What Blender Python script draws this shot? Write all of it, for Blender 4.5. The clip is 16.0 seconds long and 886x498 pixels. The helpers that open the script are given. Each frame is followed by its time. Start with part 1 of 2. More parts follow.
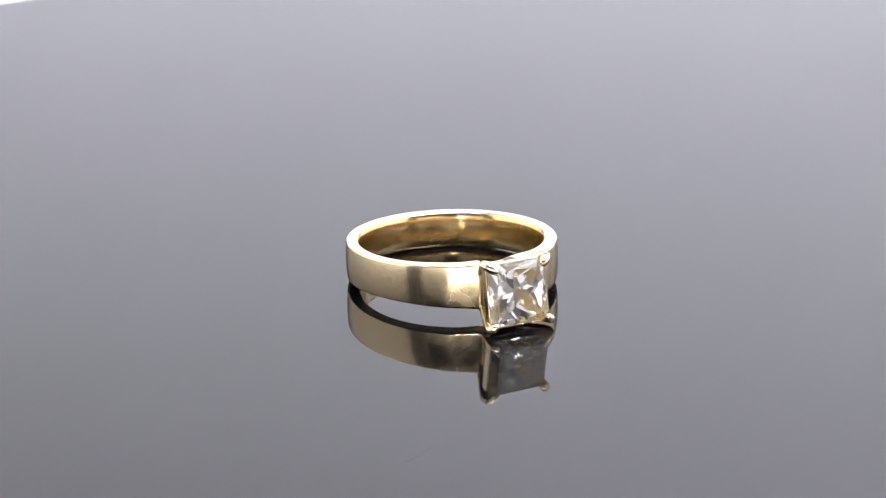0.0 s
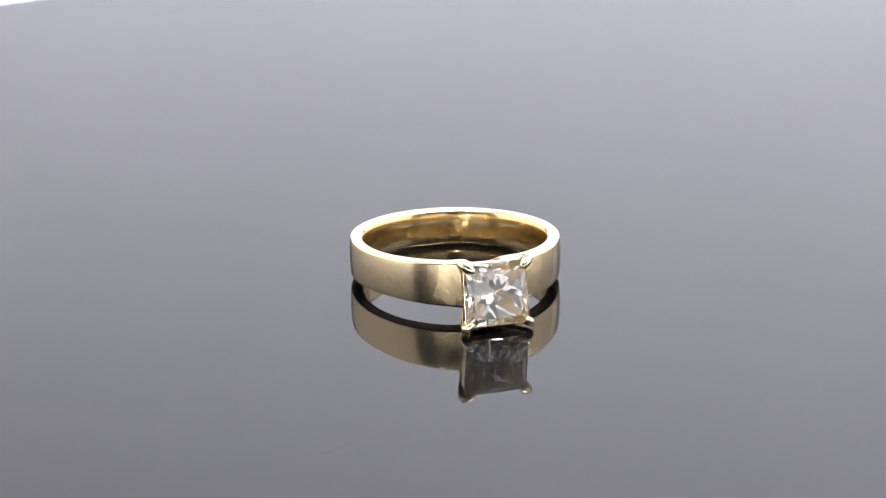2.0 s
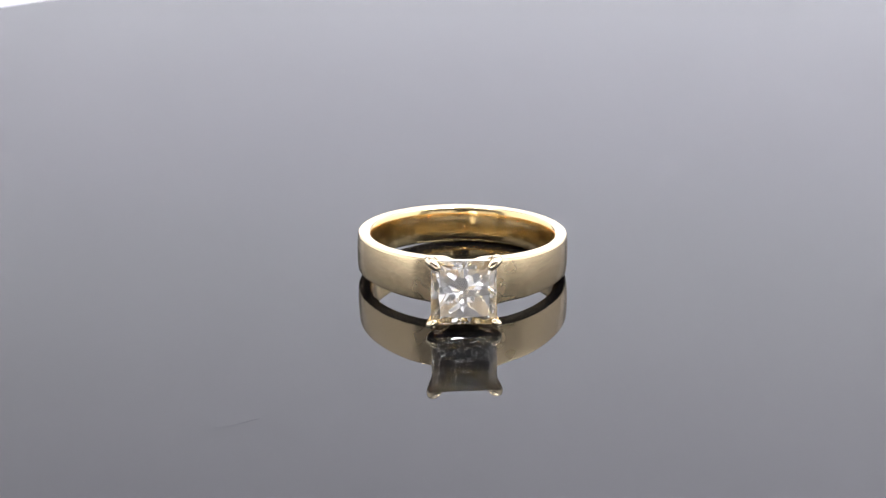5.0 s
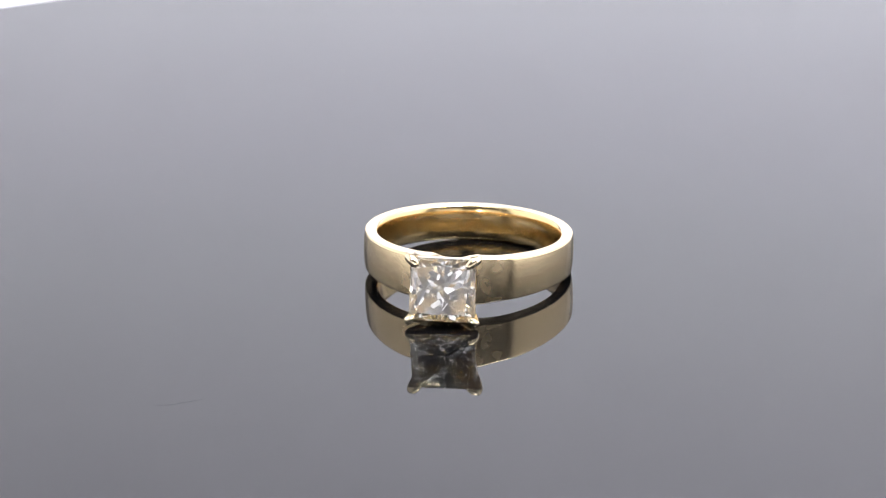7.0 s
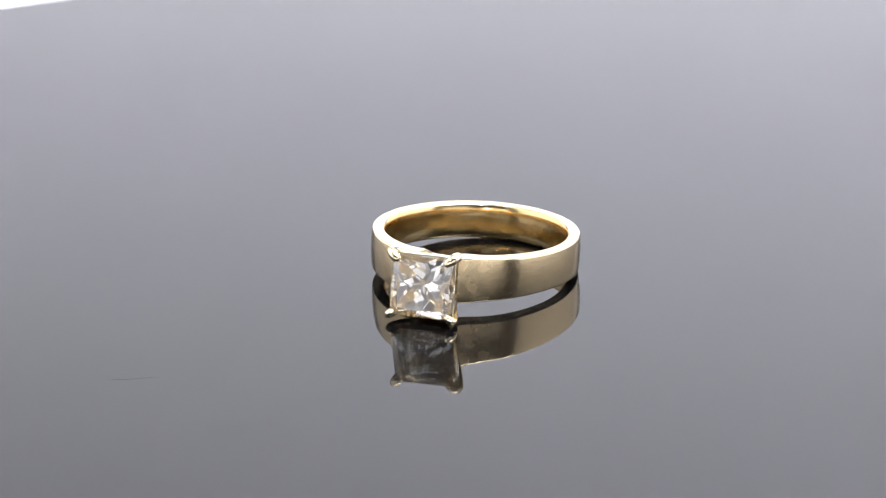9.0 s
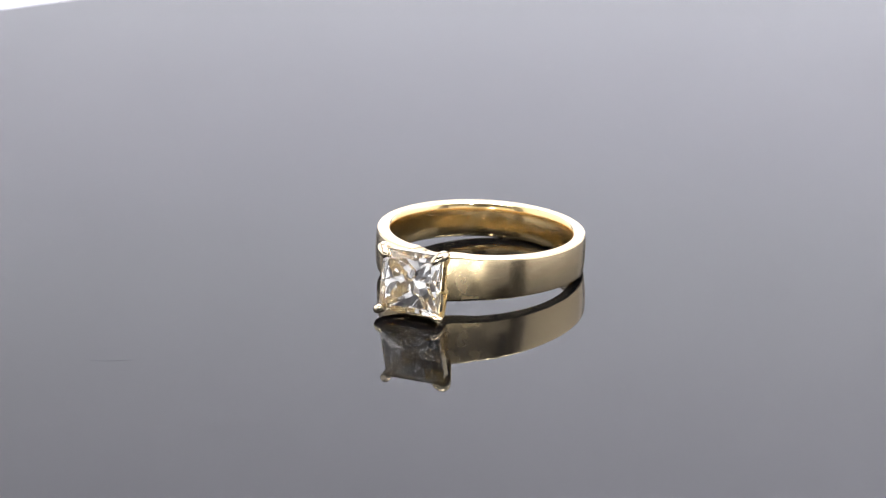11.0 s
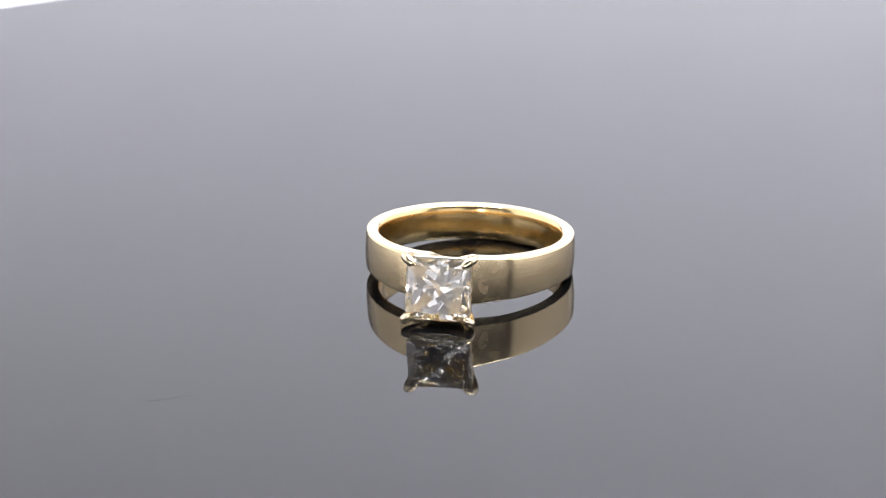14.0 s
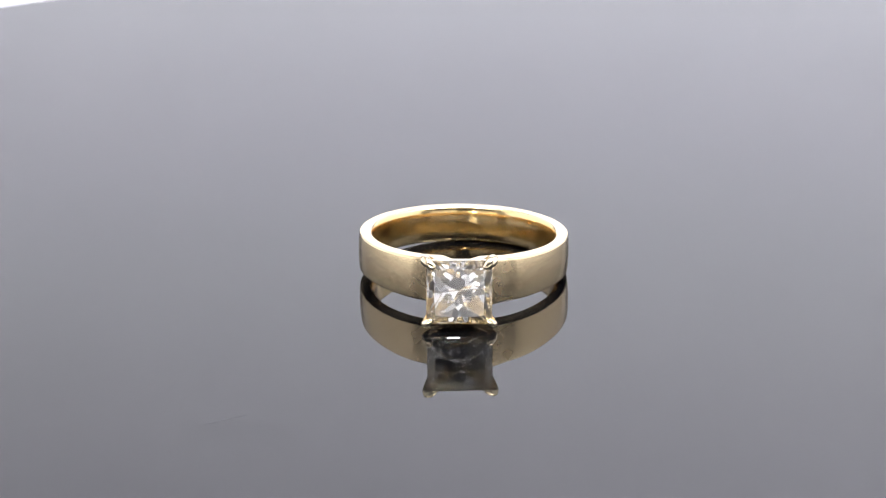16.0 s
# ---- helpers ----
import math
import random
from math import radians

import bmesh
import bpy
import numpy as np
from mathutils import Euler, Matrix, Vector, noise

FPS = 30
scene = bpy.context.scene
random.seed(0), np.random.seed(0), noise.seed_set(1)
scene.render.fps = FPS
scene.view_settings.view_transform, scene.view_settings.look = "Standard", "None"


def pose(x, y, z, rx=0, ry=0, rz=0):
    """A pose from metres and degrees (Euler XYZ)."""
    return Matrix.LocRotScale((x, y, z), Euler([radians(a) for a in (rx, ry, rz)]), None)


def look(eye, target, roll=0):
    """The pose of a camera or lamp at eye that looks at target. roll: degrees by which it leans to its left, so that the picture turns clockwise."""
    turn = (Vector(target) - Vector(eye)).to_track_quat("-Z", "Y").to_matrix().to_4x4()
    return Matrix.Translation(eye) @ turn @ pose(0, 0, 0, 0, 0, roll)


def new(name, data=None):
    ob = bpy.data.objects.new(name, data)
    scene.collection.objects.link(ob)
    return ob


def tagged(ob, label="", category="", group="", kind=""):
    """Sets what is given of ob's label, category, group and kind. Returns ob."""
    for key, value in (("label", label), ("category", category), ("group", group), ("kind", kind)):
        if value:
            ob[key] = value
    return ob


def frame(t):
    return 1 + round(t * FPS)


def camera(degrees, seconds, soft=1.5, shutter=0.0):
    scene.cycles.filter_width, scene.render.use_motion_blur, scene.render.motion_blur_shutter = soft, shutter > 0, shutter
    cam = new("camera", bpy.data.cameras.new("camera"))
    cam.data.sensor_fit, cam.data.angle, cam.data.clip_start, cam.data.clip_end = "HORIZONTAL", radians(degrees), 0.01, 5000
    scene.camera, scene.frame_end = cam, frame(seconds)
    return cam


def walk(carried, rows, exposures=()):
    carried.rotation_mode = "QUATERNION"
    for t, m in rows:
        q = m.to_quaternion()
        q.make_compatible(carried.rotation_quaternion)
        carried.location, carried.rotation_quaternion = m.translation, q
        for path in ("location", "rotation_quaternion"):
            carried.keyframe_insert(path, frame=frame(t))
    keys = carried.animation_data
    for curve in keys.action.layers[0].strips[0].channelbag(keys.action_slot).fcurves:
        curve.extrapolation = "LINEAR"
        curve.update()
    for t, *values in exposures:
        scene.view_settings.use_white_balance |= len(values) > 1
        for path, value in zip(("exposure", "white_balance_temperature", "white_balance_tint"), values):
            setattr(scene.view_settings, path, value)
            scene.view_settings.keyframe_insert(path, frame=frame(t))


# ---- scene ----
# The camera stands still above the front of the turntable; one unit is one metre, MM one millimetre.
MM = 0.001
cam = camera(22.51, 16.0, soft=1.0)
cam.data.dof.use_dof = True
cam.data.dof.focus_distance = 0.198
cam.data.dof.aperture_fstop = 70.0
EYE = pose(-4.63 * MM, -196.10 * MM, 75.20 * MM, 69.956, 0, 0) @ pose(0, 0, 0, 0, 0, -0.628)
walk(cam, [(0.0, EYE), (16.0, EYE)])

# Angle of the turntable in degrees: it swings one way, halts and swings back.
SWING = [(0.0, 27.29), (0.75, 23.62), (1.5, 19.91), (2.5, 15.05), (3.5, 10.05), (5.25, 1.30), (7.0, -7.59), (8.0, -12.78),
         (9.0, -18.00), (10.0, -23.15), (10.5, -25.65), (10.68, -26.2), (10.86, -25.7), (11.5, -22.50), (12.5, -17.46), (13.5, -12.30),
         (14.5, -7.11), (15.5, -1.94), (16.0, 0.53)]

# Deep light paths, for the many inner reflections of the cut stone.
scene.cycles.max_bounces, scene.cycles.glossy_bounces, scene.cycles.transmission_bounces = 32, 24, 24

# ---- world and lights ----
world = bpy.data.worlds.new("world")
scene.world = world
world.use_nodes = True
world.node_tree.nodes["Background"].inputs["Color"].default_value = (0.8, 0.85, 1.0, 1)
world.node_tree.nodes["Background"].inputs["Strength"].default_value = 0.05


def area_lamp(name, m, watts, sx, sy=0.0, colour=(1, 1, 1)):
    """A rectangular lamp, or a round one where sy is 0."""
    data = bpy.data.lights.new(name, "AREA")
    data.shape, data.size, data.energy, data.color = ("RECTANGLE" if sy else "DISK"), sx, watts, colour
    if sy:
        data.size_y = sy
    ob = new(name, data)
    ob.matrix_basis = m
    return ob


area_lamp("back_softbox_lamp", look((0.20, -0.06, 0.56), (0.14, 0.42, 0.15)), 6.8, 0.26, 0.16, (0.955, 0.97, 1.065))
area_lamp("front_softbox_lamp", look((-0.05, 0.05, 0.56), (0.0, -0.45, 0.10)), 0.78, 0.20, 0.12, (0.99, 0.98, 1.0))
for lx, ly, lz in ((-0.20, -0.10, 0.48), (-0.20, 0.10, 0.48), (0.22, -0.10, 0.48), (0.22, 0.10, 0.48), (-0.13, -0.30, 0.50), (0.12, -0.31, 0.50)):
    area_lamp("spot_lamp", look((lx, ly, lz), (0, 0, 0)), 0.38, 0.020, 0.0, (0.97, 0.97, 1.03))
for k in range(8):
    area_lamp("strip_lamp", look((-0.28 + 0.08 * k, -0.30, 0.56), (0, 0, 0)), 0.13, 0.020, 0.0, (0.98, 0.97, 1.0))
KEY_EYE = Vector((-3.60, -10.92, 3.50)) * MM
KEY_WAY = Vector((-0.0545, -0.9983, 0.0212))
area_lamp("front_key_lamp", look(KEY_EYE + KEY_WAY * 0.25, KEY_EYE), 0.22, 0.016, 0.0, (1.0, 0.98, 0.95))
area_lamp("front_spot_lamp", look((-0.073, -0.28, 0.052), (0.0, 0.011, 0.004)), 0.078, 0.014, 0.0, (1.0, 0.97, 0.93))

# ---- materials ----


def material(name):
    m = bpy.data.materials.new(name)
    m.use_nodes = True
    return m, m.node_tree.nodes, m.node_tree.links, m.node_tree.nodes["Principled BSDF"]


def noise_on(nodes, links, scale, detail=4.0, stretch=(1, 1, 1), coord="Object"):
    tc = nodes.new("ShaderNodeTexCoord")
    mp = nodes.new("ShaderNodeMapping")
    mp.inputs["Scale"].default_value = stretch
    nz = nodes.new("ShaderNodeTexNoise")
    nz.inputs["Scale"].default_value, nz.inputs["Detail"].default_value = scale, detail
    links.new(tc.outputs[coord], mp.inputs["Vector"])
    links.new(mp.outputs["Vector"], nz.inputs["Vector"])
    return nz


def ranged(nodes, links, source, lo, hi, a=0.3, b=0.7):
    mr = nodes.new("ShaderNodeMapRange")
    for key, value in (("From Min", a), ("From Max", b), ("To Min", lo), ("To Max", hi)):
        mr.inputs[key].default_value = value
    links.new(source, mr.inputs["Value"])
    return mr.outputs["Result"]


def bump(nodes, links, source, strength, distance, bsdf, before=None):
    bp = nodes.new("ShaderNodeBump")
    bp.inputs["Strength"].default_value, bp.inputs["Distance"].default_value = strength, distance
    links.new(source, bp.inputs["Height"])
    if before:
        links.new(before, bp.inputs["Normal"])
    links.new(bp.outputs["Normal"], bsdf.inputs["Normal"])
    return bp.outputs["Normal"]


def gold(name, rough_lo, rough_hi, grain, depth, colour, worn=False):
    """Pale yellow gold; grain: stretch of the polishing marks along the band; worn: scuffed and scratched towards the head."""
    m, nodes, links, b = material(name)
    b.inputs["Metallic"].default_value = 1.0
    b.inputs["Base Color"].default_value = (*colour, 1)
    wear = noise_on(nodes, links, 420.0, 5.0)
    rough = ranged(nodes, links, wear.outputs["Fac"], rough_lo, rough_hi)
    lines = noise_on(nodes, links, 900.0, 3.0, grain)
    relief = bump(nodes, links, lines.outputs["Fac"], depth, 0.00002, b)
    if worn:
        tc = nodes.new("ShaderNodeTexCoord")
        axes = nodes.new("ShaderNodeSeparateXYZ")
        links.new(tc.outputs["Object"], axes.inputs["Vector"])
        near = ranged(nodes, links, axes.outputs["Y"], 1.0, 0.0, -9.6 * MM, -8.6 * MM)
        patch = noise_on(nodes, links, 500.0, 2.0)
        scuff = nodes.new("ShaderNodeMath")
        scuff.operation = "MULTIPLY"
        links.new(near, scuff.inputs[0])
        links.new(ranged(nodes, links, patch.outputs["Fac"], 0.05, 0.14), scuff.inputs[1])
        total = nodes.new("ShaderNodeMath")
        total.operation = "ADD"
        links.new(rough, total.inputs[0])
        links.new(scuff.outputs["Value"], total.inputs[1])
        rough = total.outputs["Value"]
        # Crossing scratches, on one shoulder only.
        side = ranged(nodes, links, axes.outputs["X"], 1.0, 0.0, -3.6 * MM, -2.4 * MM)
        for turn, offset in ((0.85, 0.0), (-0.55, 3.0), (0.35, 7.0)):
            mp = nodes.new("ShaderNodeMapping")
            mp.vector_type = "TEXTURE"
            mp.inputs["Location"].default_value = (0, offset, 0)
            mp.inputs["Rotation"].default_value, mp.inputs["Scale"].default_value = (0, turn, 0), (1.0, 1.0, 0.03)
            nz = nodes.new("ShaderNodeTexNoise")
            nz.inputs["Scale"].default_value, nz.inputs["Detail"].default_value = 420.0, 1.0
            links.new(tc.outputs["Object"], mp.inputs["Vector"])
            links.new(mp.outputs["Vector"], nz.inputs["Vector"])
            cut, where = nodes.new("ShaderNodeMath"), nodes.new("ShaderNodeMath")
            cut.operation = where.operation = "MULTIPLY"
            links.new(near, where.inputs[0])
            links.new(side, where.inputs[1])
            links.new(ranged(nodes, links, nz.outputs["Fac"], 0.0, -1.0, 0.655, 0.70), cut.inputs[0])
            links.new(where.outputs["Value"], cut.inputs[1])
            relief = bump(nodes, links, cut.outputs["Value"], 0.16, 0.00002, b, relief)
    links.new(rough, b.inputs["Roughness"])
    return m


GOLD_BAND = gold("satin_gold", 0.12, 0.20, (0.5, 0.5, 6.0), 0.06, (0.83, 0.655, 0.39), True)
GOLD_RIM = gold("polished_gold", 0.10, 0.20, (1, 1, 1), 0.04, (0.86, 0.69, 0.41))
GOLD_INNER = gold("inner_gold", 0.13, 0.20, (0.6, 0.6, 3.0), 0.05, (0.87, 0.645, 0.30))
# The inside is polished round its axis, so that lights draw out across it.
n_, l_ = GOLD_INNER.node_tree.nodes, GOLD_INNER.node_tree.links
tangent = n_.new("ShaderNodeTangent")
tangent.direction_type, tangent.axis = "RADIAL", "Z"
l_.new(tangent.outputs["Tangent"], n_["Principled BSDF"].inputs["Tangent"])
n_["Principled BSDF"].inputs["Anisotropic"].default_value = 0.40
n_["Principled BSDF"].inputs["Anisotropic Rotation"].default_value = 0.25
n_["Principled BSDF"].inputs["Coat Weight"].default_value = 0.5
n_["Principled BSDF"].inputs["Coat Roughness"].default_value = 0.06
GOLD_HEAD = gold("cast_gold", 0.06, 0.16, (1, 1, 1), 0.06, (0.88, 0.745, 0.50))

DIAMOND, n_, l_, b_ = material("diamond")
n_.remove(b_)
g_ = n_.new("ShaderNodeBsdfGlass")
g_.inputs["IOR"].default_value, g_.inputs["Roughness"].default_value = 2.417, 0.0
g_.inputs["Color"].default_value = (1.0, 0.999, 0.984, 1)
l_.new(g_.outputs["BSDF"], n_["Material Output"].inputs["Surface"])

ACRYLIC, n_, l_, b_ = material("black_acrylic")
b_.inputs["Base Color"].default_value = (0.002, 0.002, 0.0022, 1)
b_.inputs["IOR"].default_value = 1.42
smear = noise_on(n_, l_, 26.0, 5.0)
l_.new(ranged(n_, l_, smear.outputs["Fac"], 0.012, 0.03), b_.inputs["Roughness"])

FABRIC, n_, l_, b_ = material("white_tent_fabric")
weave = noise_on(n_, l_, 900.0, 2.0)
folds = noise_on(n_, l_, 5.0, 3.0)
mix = n_.new("ShaderNodeMixRGB")
mix.inputs["Color1"].default_value, mix.inputs["Color2"].default_value = (0.78, 0.78, 0.80, 1), (0.84, 0.83, 0.84, 1)
l_.new(folds.outputs["Fac"], mix.inputs["Fac"])
l_.new(mix.outputs["Color"], b_.inputs["Base Color"])
b_.inputs["Roughness"].default_value = 0.9
bump(n_, l_, weave.outputs["Fac"], 0.15, 0.0005, b_)

# Flap fabric toned down from the walls' white to dim the ring's reflections.
FLAP, n_, l_, b_ = material("dimmed_flap_fabric")
b_.inputs["Base Color"].default_value, b_.inputs["Roughness"].default_value = (0.58, 0.58, 0.59, 1), 0.9
bump(n_, l_, noise_on(n_, l_, 900.0, 2.0).outputs["Fac"], 0.15, 0.0005, b_)

# Dark grey for the added roof, so that little light bounces down.
DIM_ROOF, n_, l_, b_ = material("added_dim_roof")
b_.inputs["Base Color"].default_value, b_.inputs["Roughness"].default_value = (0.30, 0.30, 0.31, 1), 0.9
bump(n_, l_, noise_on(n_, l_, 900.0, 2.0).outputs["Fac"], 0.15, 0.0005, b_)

# Dark grey of the panels added in the sides and backdrop to shape reflections.
ADDED_GREY, n_, l_, b_ = material("added_grey_panel")
b_.inputs["Base Color"].default_value, b_.inputs["Roughness"].default_value = (0.15, 0.15, 0.16, 1), 0.9
bump(n_, l_, noise_on(n_, l_, 900.0, 2.0).outputs["Fac"], 0.15, 0.0005, b_)

PLASTIC, n_, l_, b_ = material("white_turntable_plastic")
b_.inputs["Base Color"].default_value, b_.inputs["Roughness"].default_value = (0.7, 0.7, 0.7, 1), 0.4
LINT, n_, l_, b_ = material("grey_lint")
b_.inputs["Base Color"].default_value, b_.inputs["Roughness"].default_value = (0.09, 0.09, 0.10, 1), 0.8

# ---- mesh helpers ----


def mesh_of(name, bm, materials, smooth=True):
    bmesh.ops.recalc_face_normals(bm, faces=bm.faces)
    me = bpy.data.meshes.new(name)
    bm.to_mesh(me)
    bm.free()
    for m in materials:
        me.materials.append(m)
    for f in me.polygons:
        f.use_smooth = smooth
    return me


def part(name, bm, mat, parent, label="", m=None, smooth=True):
    """Links a bmesh as one mesh object under a thing or under a part."""
    ob = new(name, mesh_of(name, bm, mat if isinstance(mat, (list, tuple)) else [mat], smooth))
    ob.parent = parent
    if m:
        ob.matrix_basis = m
    return tagged(ob, label)


def add_box(bm, lo, hi, bevel=0.0):
    c = [(a + b) / 2 for a, b in zip(lo, hi)]
    s = [b - a for a, b in zip(lo, hi)]
    made = bmesh.ops.create_cube(bm, size=1, matrix=Matrix.Translation(c) @ Matrix.Diagonal((*s, 1)))
    if bevel:
        edges = list({e for v in made["verts"] for e in v.link_edges})
        bmesh.ops.bevel(bm, geom=edges, offset=bevel, segments=2, profile=0.5, affect="EDGES")


def add_lathe(bm, profile, n, closed=True, slot=None):
    """Turns a profile of (r, z) round the z axis; slot(i) gives the material of the profile's i-th side."""
    rings = [[bm.verts.new((r * math.cos(a), r * math.sin(a), z)) for r, z in profile] for a in (2 * math.pi * k / n for k in range(n))]
    count = len(profile) if closed else len(profile) - 1
    for k in range(n):
        a, b = rings[k], rings[(k + 1) % n]
        for i in range(count):
            j = (i + 1) % len(profile)
            f = bm.faces.new((a[i], b[i], b[j], a[j]))
            f.material_index = slot(i) if slot else 0
    return rings


def add_tube(bm, points, radii, n=14, flat=1.0):
    """A round bar along points with rounded ends."""
    points = [Vector(p) for p in points]
    first, last = points[1] - points[0], points[-1] - points[-2]
    path, size = [], []
    for s in (1.0, 0.8, 0.45):
        path.append(points[0] - first.normalized() * radii[0] * s)
        size.append(radii[0] * max(0.05, math.sqrt(max(0, 1 - s * s))))
    path += points
    size += radii
    for s in (0.45, 0.8, 1.0):
        path.append(points[-1] + last.normalized() * radii[-1] * s)
        size.append(radii[-1] * max(0.05, math.sqrt(max(0, 1 - s * s))))
    up = Vector((0.3, 0.2, 1)).normalized()
    rings = []
    for i, p in enumerate(path):
        d = (path[min(i + 1, len(path) - 1)] - path[max(i - 1, 0)]).normalized()
        u = d.cross(up).normalized()
        w = d.cross(u)
        rings.append([bm.verts.new(p + (u * math.cos(t) + w * math.sin(t) * flat) * size[i]) for t in (2 * math.pi * k / n for k in range(n))])
    for a, b in zip(rings, rings[1:]):
        for k in range(n):
            bm.faces.new((a[k], a[(k + 1) % n], b[(k + 1) % n], b[k]))
    bm.faces.new(rings[0])
    bm.faces.new(rings[-1][::-1])


# ---- the light tent round the turntable ----
TENT = 0.40
TOP = 0.60
FLOOR_Z = -0.05


def setting(name, lo, hi, mat, label):
    bm = bmesh.new()
    add_box(bm, lo, hi)
    return tagged(new(name, mesh_of(name, bm, [mat], False)), label, "wall" if "wall" in name else name, "", "structure")


setting("floor", (-0.60, -0.65, FLOOR_Z - 0.01), (0.60, 0.65, FLOOR_Z), FABRIC, "white fabric floor of a photo light tent")
for xa, xb in ((-TENT, -0.26), (-0.152, 0.165), (0.265, TENT)):
    setting("backdrop", (xa, 0.45, FLOOR_Z), (xb, 0.46, TOP), FABRIC, "evenly lit white fabric backdrop of the tent")


# Grey fill added behind the gaps; it softens dark dashes mirrored in the rim.
for xa, xb in ((-0.26, -0.152), (0.165, 0.265)):
    setting("backdrop", (xa, 0.455, FLOOR_Z), (xb, 0.465, TOP), ADDED_GREY, "grey fill added behind a backdrop gap to soften its reflection")
# Unseen grey panels, added so that the band's shoulders mirror a dark strip.
for xa, xb in ((-TENT - 0.012, -TENT - 0.002), (TENT + 0.002, TENT + 0.012)):
    setting("wall_side", (xa, -0.425, FLOOR_Z), (xb, -0.25, TOP), ADDED_GREY, "unseen grey panel added in the tent's side for a dark reflected strip")
for side, sx in (("wall_west", -1), ("wall_east", 1)):
    for ya, yb in ((-0.45, -0.425), (-0.25, 0.45)):
        xa, xb = sorted((sx * TENT, sx * (TENT + 0.01)))
        setting(side, (xa, ya, FLOOR_Z), (xb, yb, TOP), FABRIC, "white fabric side panel of the tent")
# Unseen front flap, added for the ring to reflect; its notch mirrors dark.
for xa, xb, zb in ((-TENT, -0.078, 0.22), (0.078, TENT, 0.22), (-0.078, 0.078, 0.09)):
    setting("wall_south", (xa, -0.46, FLOOR_Z), (xb, -0.45, zb), FLAP, "unseen low front flap with a lens notch, added to set the ring's reflections")

# Unseen roof, added in dark grey to dim what the gold reflects overhead.
setting("ceiling", (-TENT - 0.01, -0.46, TOP), (TENT + 0.01, 0.465, TOP + 0.01), DIM_ROOF, "unseen grey roof added to keep overhead reflections dark")

# ---- the turntable ----
DISC_R = 132.0 * MM
turntable = tagged(new("turntable"), "glossy black acrylic turntable disc on a white base, slowly turning", "turntable")
bm = bmesh.new()
E_ = 0.3 * MM
add_lathe(bm, [(0.0001, 0), (DISC_R - 3 * E_, 0), (DISC_R - E_, -0.3 * E_), (DISC_R - 0.3 * E_, -E_), (DISC_R, -3 * E_),
               (DISC_R, -5 * MM), (DISC_R - E_, -6 * MM), (0.0001, -6 * MM)], 160, False)
disc = part("disc", bm, ACRYLIC, turntable, "mirror-polished black acrylic disc", pose(3.4 * MM, 1.5 * MM, 0))
for f in disc.data.polygons:
    f.use_smooth = abs(f.normal.z) < 0.99
bm = bmesh.new()
add_lathe(bm, [(0.0001, -6.2 * MM), (0.088, -6.2 * MM), (0.09, -8 * MM), (0.094, -0.047), (0.092, FLOOR_Z + 0.001), (0.0001, FLOOR_Z + 0.001)], 96, False)
part("base", bm, PLASTIC, turntable, "white plastic turntable base")

for points in (((-24.8, -30.63), (-23.6, -30.35), (-22.4, -29.65), (-21.15, -28.96)), ((-19.71, 16.8), (-19.3, 16.72), (-18.88, 16.52)),
               ((-25.52, -17.45), (-25.2, -17.8), (-24.64, -18.41))):
    bm = bmesh.new()
    add_tube(bm, [(x * MM, y * MM, 0.011 * MM) for x, y in points], [(0.010 if len(points) > 3 else 0.006) * MM] * len(points), 6)
    part("lint", bm, LINT, turntable, "fine grey lint fibre")

# ---- the ring ----
ring = tagged(new("ring"), "yellow gold solitaire ring with princess-cut diamond lying on black acrylic", "ring")
TILT = pose(0, 0, 2.478 * MM) @ Euler((-0.0645, 0, 0)).to_matrix().to_4x4() @ Euler((0, 0.0216, 0)).to_matrix().to_4x4()
OUT_R, IN_R, HALF = 10.0 * MM, 8.62 * MM, 1.78 * MM


def band_profile():
    """Counter-clockwise (r, z) outline: a nearly flat outside, softened edges, a comfort curve inside; and the side at which each stretch starts."""
    out, e = [], 0.12 * MM
    for k in range(9):
        z = -HALF + e * 1.5 + (2 * HALF - 3 * e) * k / 8
        out.append((OUT_R - 0.10 * MM * (z / HALF) ** 2, z))
    a = len(out)
    for t in (25, 50, 75):
        out.append((out[8][0] - e * (1 - math.cos(radians(t))), HALF - e * 1.5 + e * 1.5 * math.sin(radians(t))))
    out.append((out[8][0] - e * 1.3, HALF))
    out.append((IN_R + e * 1.6 + 0.16 * MM, HALF))
    for t in (70, 40, 15):
        out.append((IN_R + e * 1.6 * (1 - math.cos(radians(t))) + 0.16 * MM, HALF - e * 1.4 * (1 - math.sin(radians(t)))))
    b = len(out)
    for k in range(9):
        z = HALF - e * 1.6 - (2 * HALF - 3.2 * e) * k / 8
        out.append((IN_R + 0.15 * MM * max(0.0, (abs(z) / HALF - 0.3) / 0.7) ** 2, z))
    c = len(out)
    top = out[a:b]
    out += [(r, -z) for r, z in reversed(top)]
    return out, a, b, c


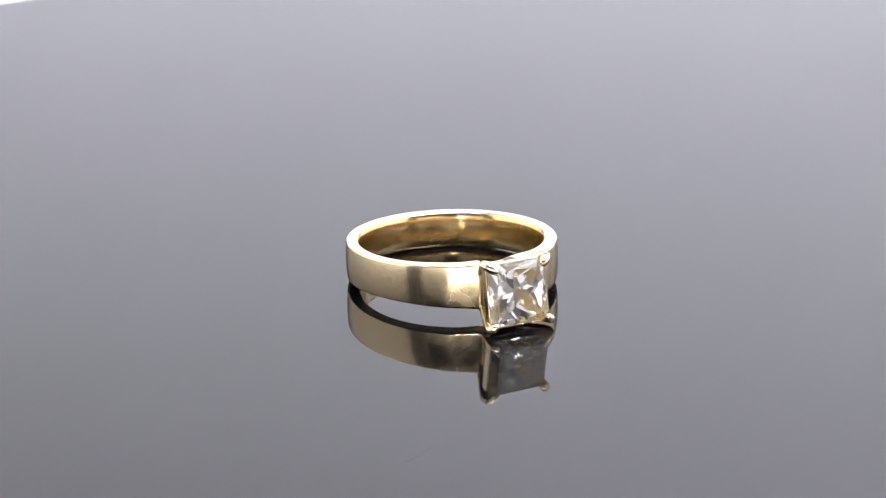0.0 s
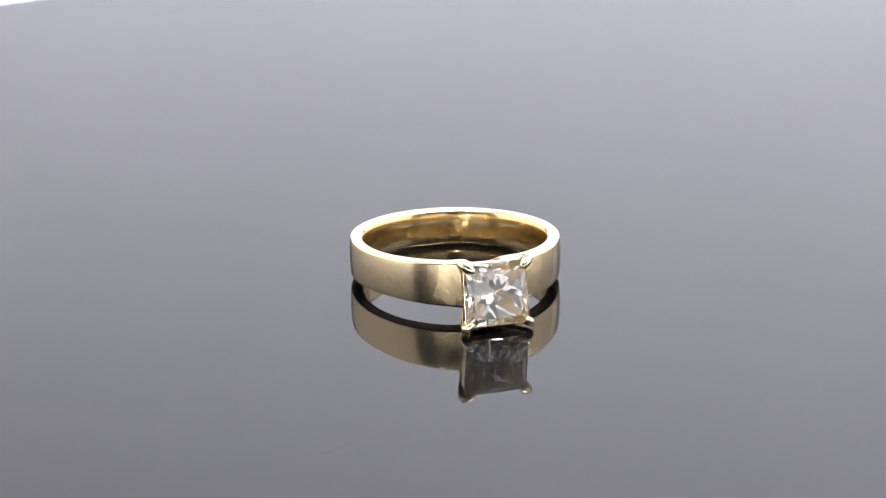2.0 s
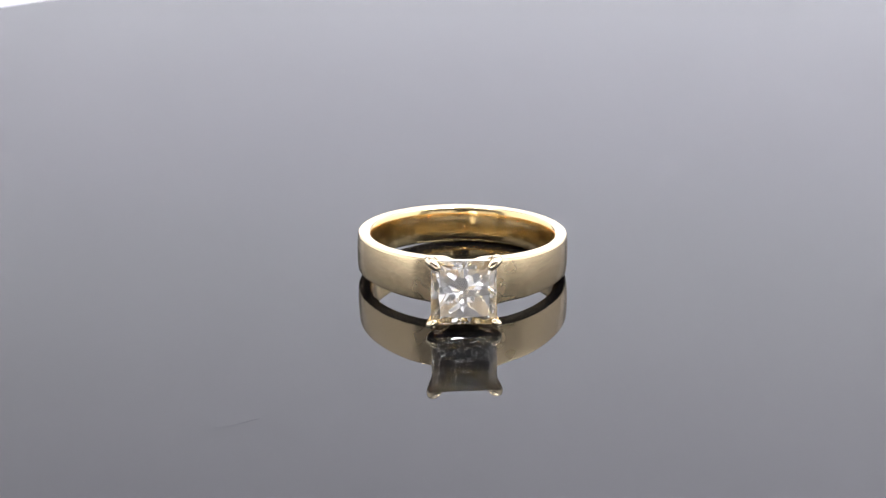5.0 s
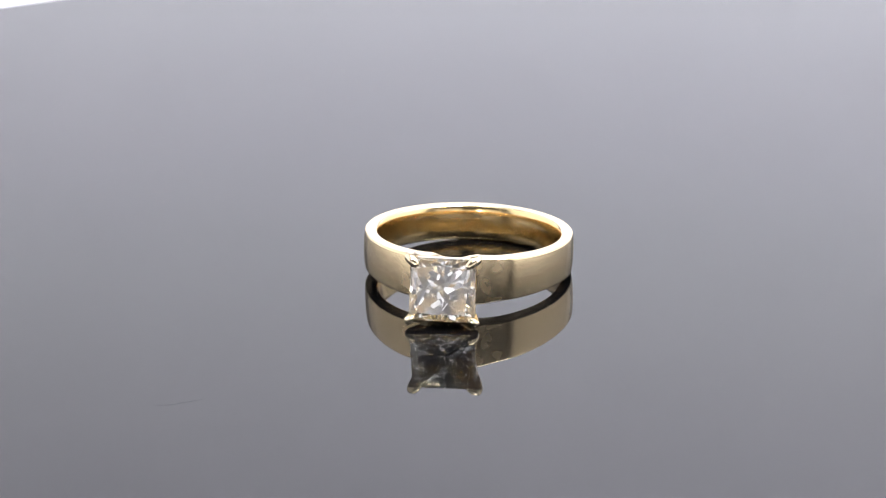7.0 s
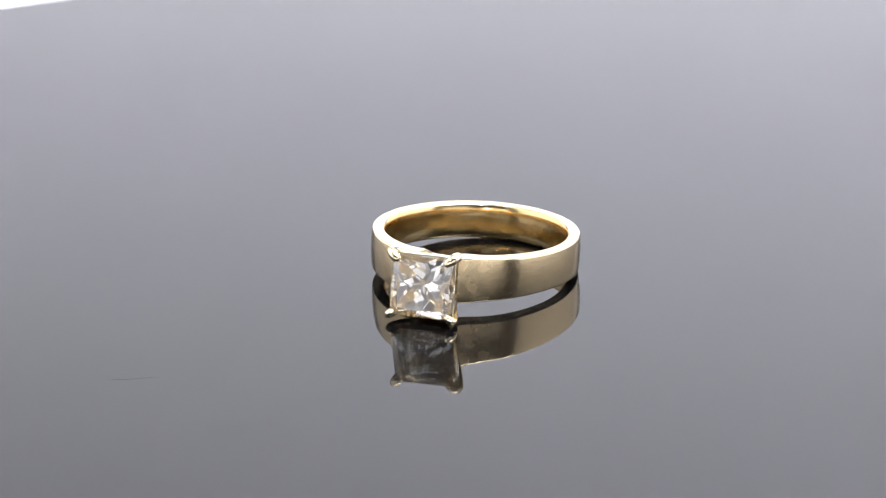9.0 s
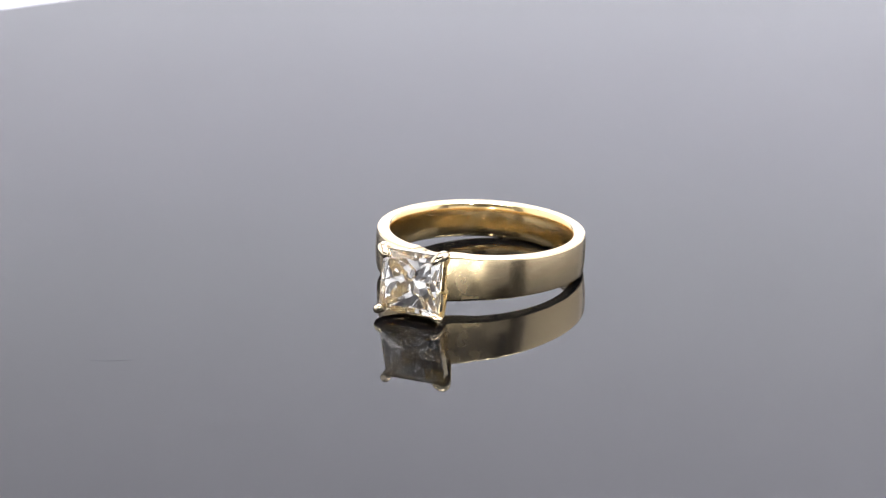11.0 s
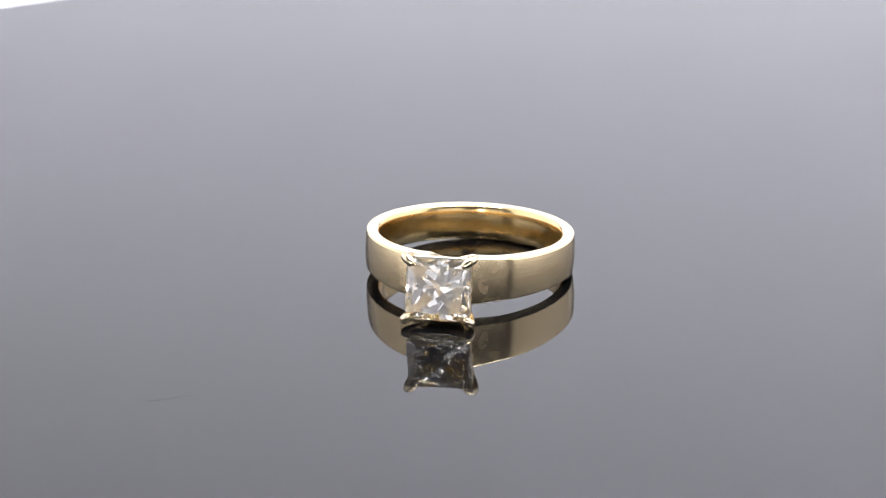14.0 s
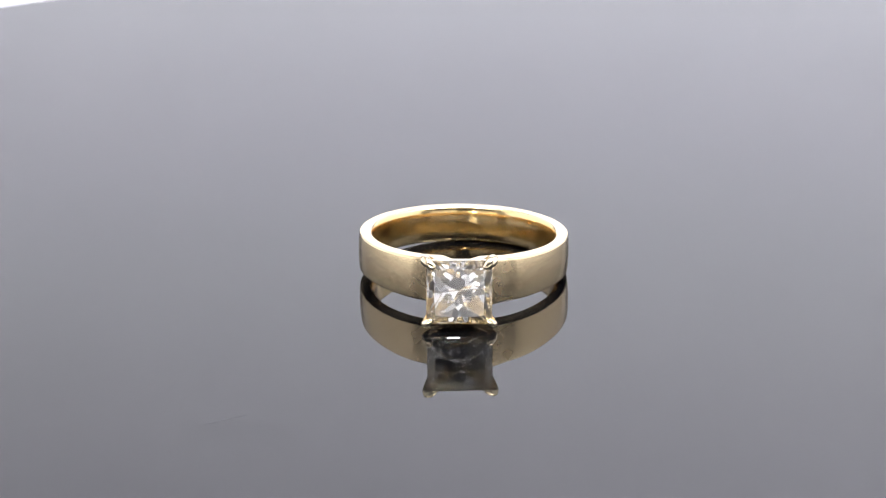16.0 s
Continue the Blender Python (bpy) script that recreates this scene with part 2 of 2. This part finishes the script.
outline, A_, B_, C_ = band_profile()
bm = bmesh.new()
add_lathe(bm, outline, 240, True, lambda i: 0 if i < A_ - 1 else (2 if B_ - 1 <= i < C_ else 1))
for v in bm.verts:
    # The shoulders draw out towards the head and widen; behind the stone the band dips.
    r = math.hypot(v.co.x, v.co.y)
    c = max(0.0, -v.co.y / r)
    away = math.degrees(math.acos(min(1.0, c)))
    skew = math.degrees(math.atan2(v.co.x, -v.co.y)) + 3.0
    dip = min(1.0, max(0.0, (10.0 - abs(skew)) / 5.0))
    flare = min(1.0, max(0.0, (24.0 - away) / 10.0)) ** 2 * (1.0 - dip)
    flat = 10.76 * MM / math.cos(radians(min(40.0, away) - 29.0)) - OUT_R
    near = min(1.0, max(0.0, (33.0 - away) / 14.0))
    near = near * near * (3 - 2 * near)
    rise = 1.20 * MM * c ** 3.6 * (1.0 - near) + flat * near
    outside = (r - IN_R) / (OUT_R - IN_R)
    grow = outside * rise * (1.0 - dip) + (1 - outside) * 0.65 * MM * c ** 6 * (1.0 - dip)
    v.co.x, v.co.y = v.co.x * (r + grow) / r, v.co.y * (r + grow) / r
    v.co.z *= 1 + 0.17 * c ** 3 + 0.05 * flare - 0.25 * dip
band = part("band", bm, [GOLD_BAND, GOLD_RIM, GOLD_INNER], ring, "broad satin yellow gold band with fine scratches", TILT)

# The head: x across, y outwards from the ring's centre, z up.
HEAD = TILT @ pose(-0.68 * MM, 0, 0.084 * MM) @ Matrix.Rotation(-0.0094, 4, "Y") @ pose(0, -14.0 * MM, 0) @ pose(0, 0, 0, -7.5, 0, 0) @ pose(0, 14.0 * MM, 0) @ Matrix.Diagonal((1.085, -1, 1.05, 1))
GIRDLE = 14.10 * MM


def in_head(bm):
    """Moves a bmesh from the head's space into the ring's."""
    bmesh.ops.transform(bm, matrix=HEAD, verts=bm.verts)
    return bm


def square_rail(half, depth, width, height):
    """A square frame of bars round the stone at one depth."""
    bm = bmesh.new()
    corner = width * 0.9
    for o, i in ((half, half - width),):
        loops = []
        for h, d in ((o, depth - height / 2), (o, depth + height / 2), (i, depth + height / 2), (i, depth - height / 2)):
            pts = []
            for sx, sz in ((1, 1), (-1, 1), (-1, -1), (1, -1)):
                cut = corner if h == o else corner * 0.4
                first, second = (h - cut, h), (h, h - cut)
                if sx * sz > 0:
                    first, second = second, first
                pts += [(sx * first[0], sz * first[1]), (sx * second[0], sz * second[1])]
            loops.append([bm.verts.new((x, d, z)) for x, z in pts])
        for a, b in zip(loops, loops[1:] + loops[:1]):
            for k in range(8):
                bm.faces.new((a[k], a[(k + 1) % 8], b[(k + 1) % 8], b[k]))
    bmesh.ops.bevel(bm, geom=bm.edges[:], offset=0.06 * MM, segments=2, profile=0.5, affect="EDGES")
    return bm


head = part("head", in_head(square_rail(1.85 * MM, 11.1 * MM, 0.45 * MM, 1.4 * MM)), GOLD_HEAD, ring, "yellow gold four-claw setting", None, False)
part("gallery_rail", in_head(square_rail(2.72 * MM, 13.50 * MM, 0.22 * MM, 0.75 * MM)), GOLD_HEAD, head, "thin gold gallery rail under the stone", None, False)
for sx in (-1, 1):
    for sz in (-1, 1):
        bm = bmesh.new()
        way = [(1.35, 9.9), (1.70, 11.0), (2.25, 12.4), (2.64, 13.4), (2.78, 14.0), (2.74, 14.38), (2.54, 14.66), (2.26, 14.78)]
        if sz < 0:
            way = way[:-2] + [(2.58, 14.52), (2.48, 14.58)]
        add_tube(bm, [(sx * r * MM, d * MM, sz * r * MM) for r, d in way], [s * MM for s in ((0.46, 0.45, 0.43, 0.43, 0.44, 0.45, 0.43, 0.35) if sz > 0 else (0.46, 0.45, 0.42, 0.40, 0.39, 0.38, 0.36, 0.30))], 16)
        part("prong", in_head(bm), GOLD_HEAD, head, "rounded gold claw" if sz > 0 else "short rounded gold claw")


def princess():
    """A square stone cut by planes: a flat table, a low crown with slim facets, and chevron facets that fan out from the corners to the culet."""
    half, rng = 2.72, random.Random(11)
    crown = np.array([(sx * h, d, sz * h) for sx in (-1, 1) for sz in (-1, 1) for h, d in ((half, 0.06), (1.98, 0.54))])
    planes = [((0, 1, 0), 0.54)]
    for k in range(4):
        a = math.pi / 2 * k
        planes.append(((math.cos(a), 0, math.sin(a)), half))
        for off, slope, cut in ((0, 44, 0.0), (9, 39, 0.02), (-9, 39, 0.02), (20, 36.5, 0.018), (-20, 36.5, 0.018), (33, 34, 0.012), (-33, 34, 0.012), (5, 30, 0.012), (-5, 30, 0.012)):
            w, s = a + radians(off + rng.uniform(-1, 1)), radians(slope + rng.uniform(-0.8, 0.8))
            n = np.array((math.cos(w) * math.sin(s), math.cos(s), math.sin(w) * math.sin(s)))
            planes.append((n, (crown @ n).max() - cut))
        # Chevrons: every plane passes through a corner of the girdle, the steep ones at the side, the shallow ones down to the culet.
        for off, slope in ((1.5, 66.5), (4.0, 58.5), (9.0, 51.5), (18.5, 46.0), (33.5, 41.5)):
            for side in (-1, 1):
                f, s = radians(off + rng.uniform(-0.9, 0.9)), radians(slope + rng.uniform(-0.5, 0.5))
                w = a + side * f
                n = np.array((math.cos(w) * math.sin(s), -math.cos(s), math.sin(w) * math.sin(s)))
                planes.append((n, half * math.sin(s) * (math.cos(f) + math.sin(f)) + 0.05 * math.cos(s)))
    normal, reach = np.array([p[0] for p in planes], float), np.array([p[1] for p in planes], float)
    count = len(planes)
    i, j, k = np.array([(a, b, c) for a in range(count) for b in range(a + 1, count) for c in range(b + 1, count)]).T
    m = np.stack([normal[i], normal[j], normal[k]], 1)
    good = np.abs(np.linalg.det(m)) > 1e-4
    spot = np.linalg.solve(m[good], np.stack([reach[i], reach[j], reach[k]], 1)[good][..., None])[..., 0]
    spot = spot[(spot @ normal.T <= reach + 1e-6).all(1)]
    bm = bmesh.new()
    for x, d, z in np.unique(spot.round(4), axis=0):
        bm.verts.new((x * MM, GIRDLE + d * MM, z * MM))
    made = bmesh.ops.convex_hull(bm, input=bm.verts)
    bmesh.ops.delete(bm, geom=list({v for v in made["geom_interior"] if isinstance(v, bmesh.types.BMVert)}), context="VERTS")
    bmesh.ops.dissolve_limit(bm, angle_limit=radians(0.3), verts=bm.verts, edges=bm.edges)
    return bm


part("diamond", in_head(princess()), DIAMOND, ring, "clear square princess-cut diamond with a faint yellow tint", None, False)


def motions():
    """The disc turns about its axis and carries the ring round."""
    walk(turntable, [(t, pose(0, 0, 0, 0, 0, a)) for t, a in SWING])
    walk(ring, [(t, pose(0, 0, 0, 0, 0, a) @ pose(-2.637 * MM, 3.279 * MM, 0)) for t, a in SWING])


motions()
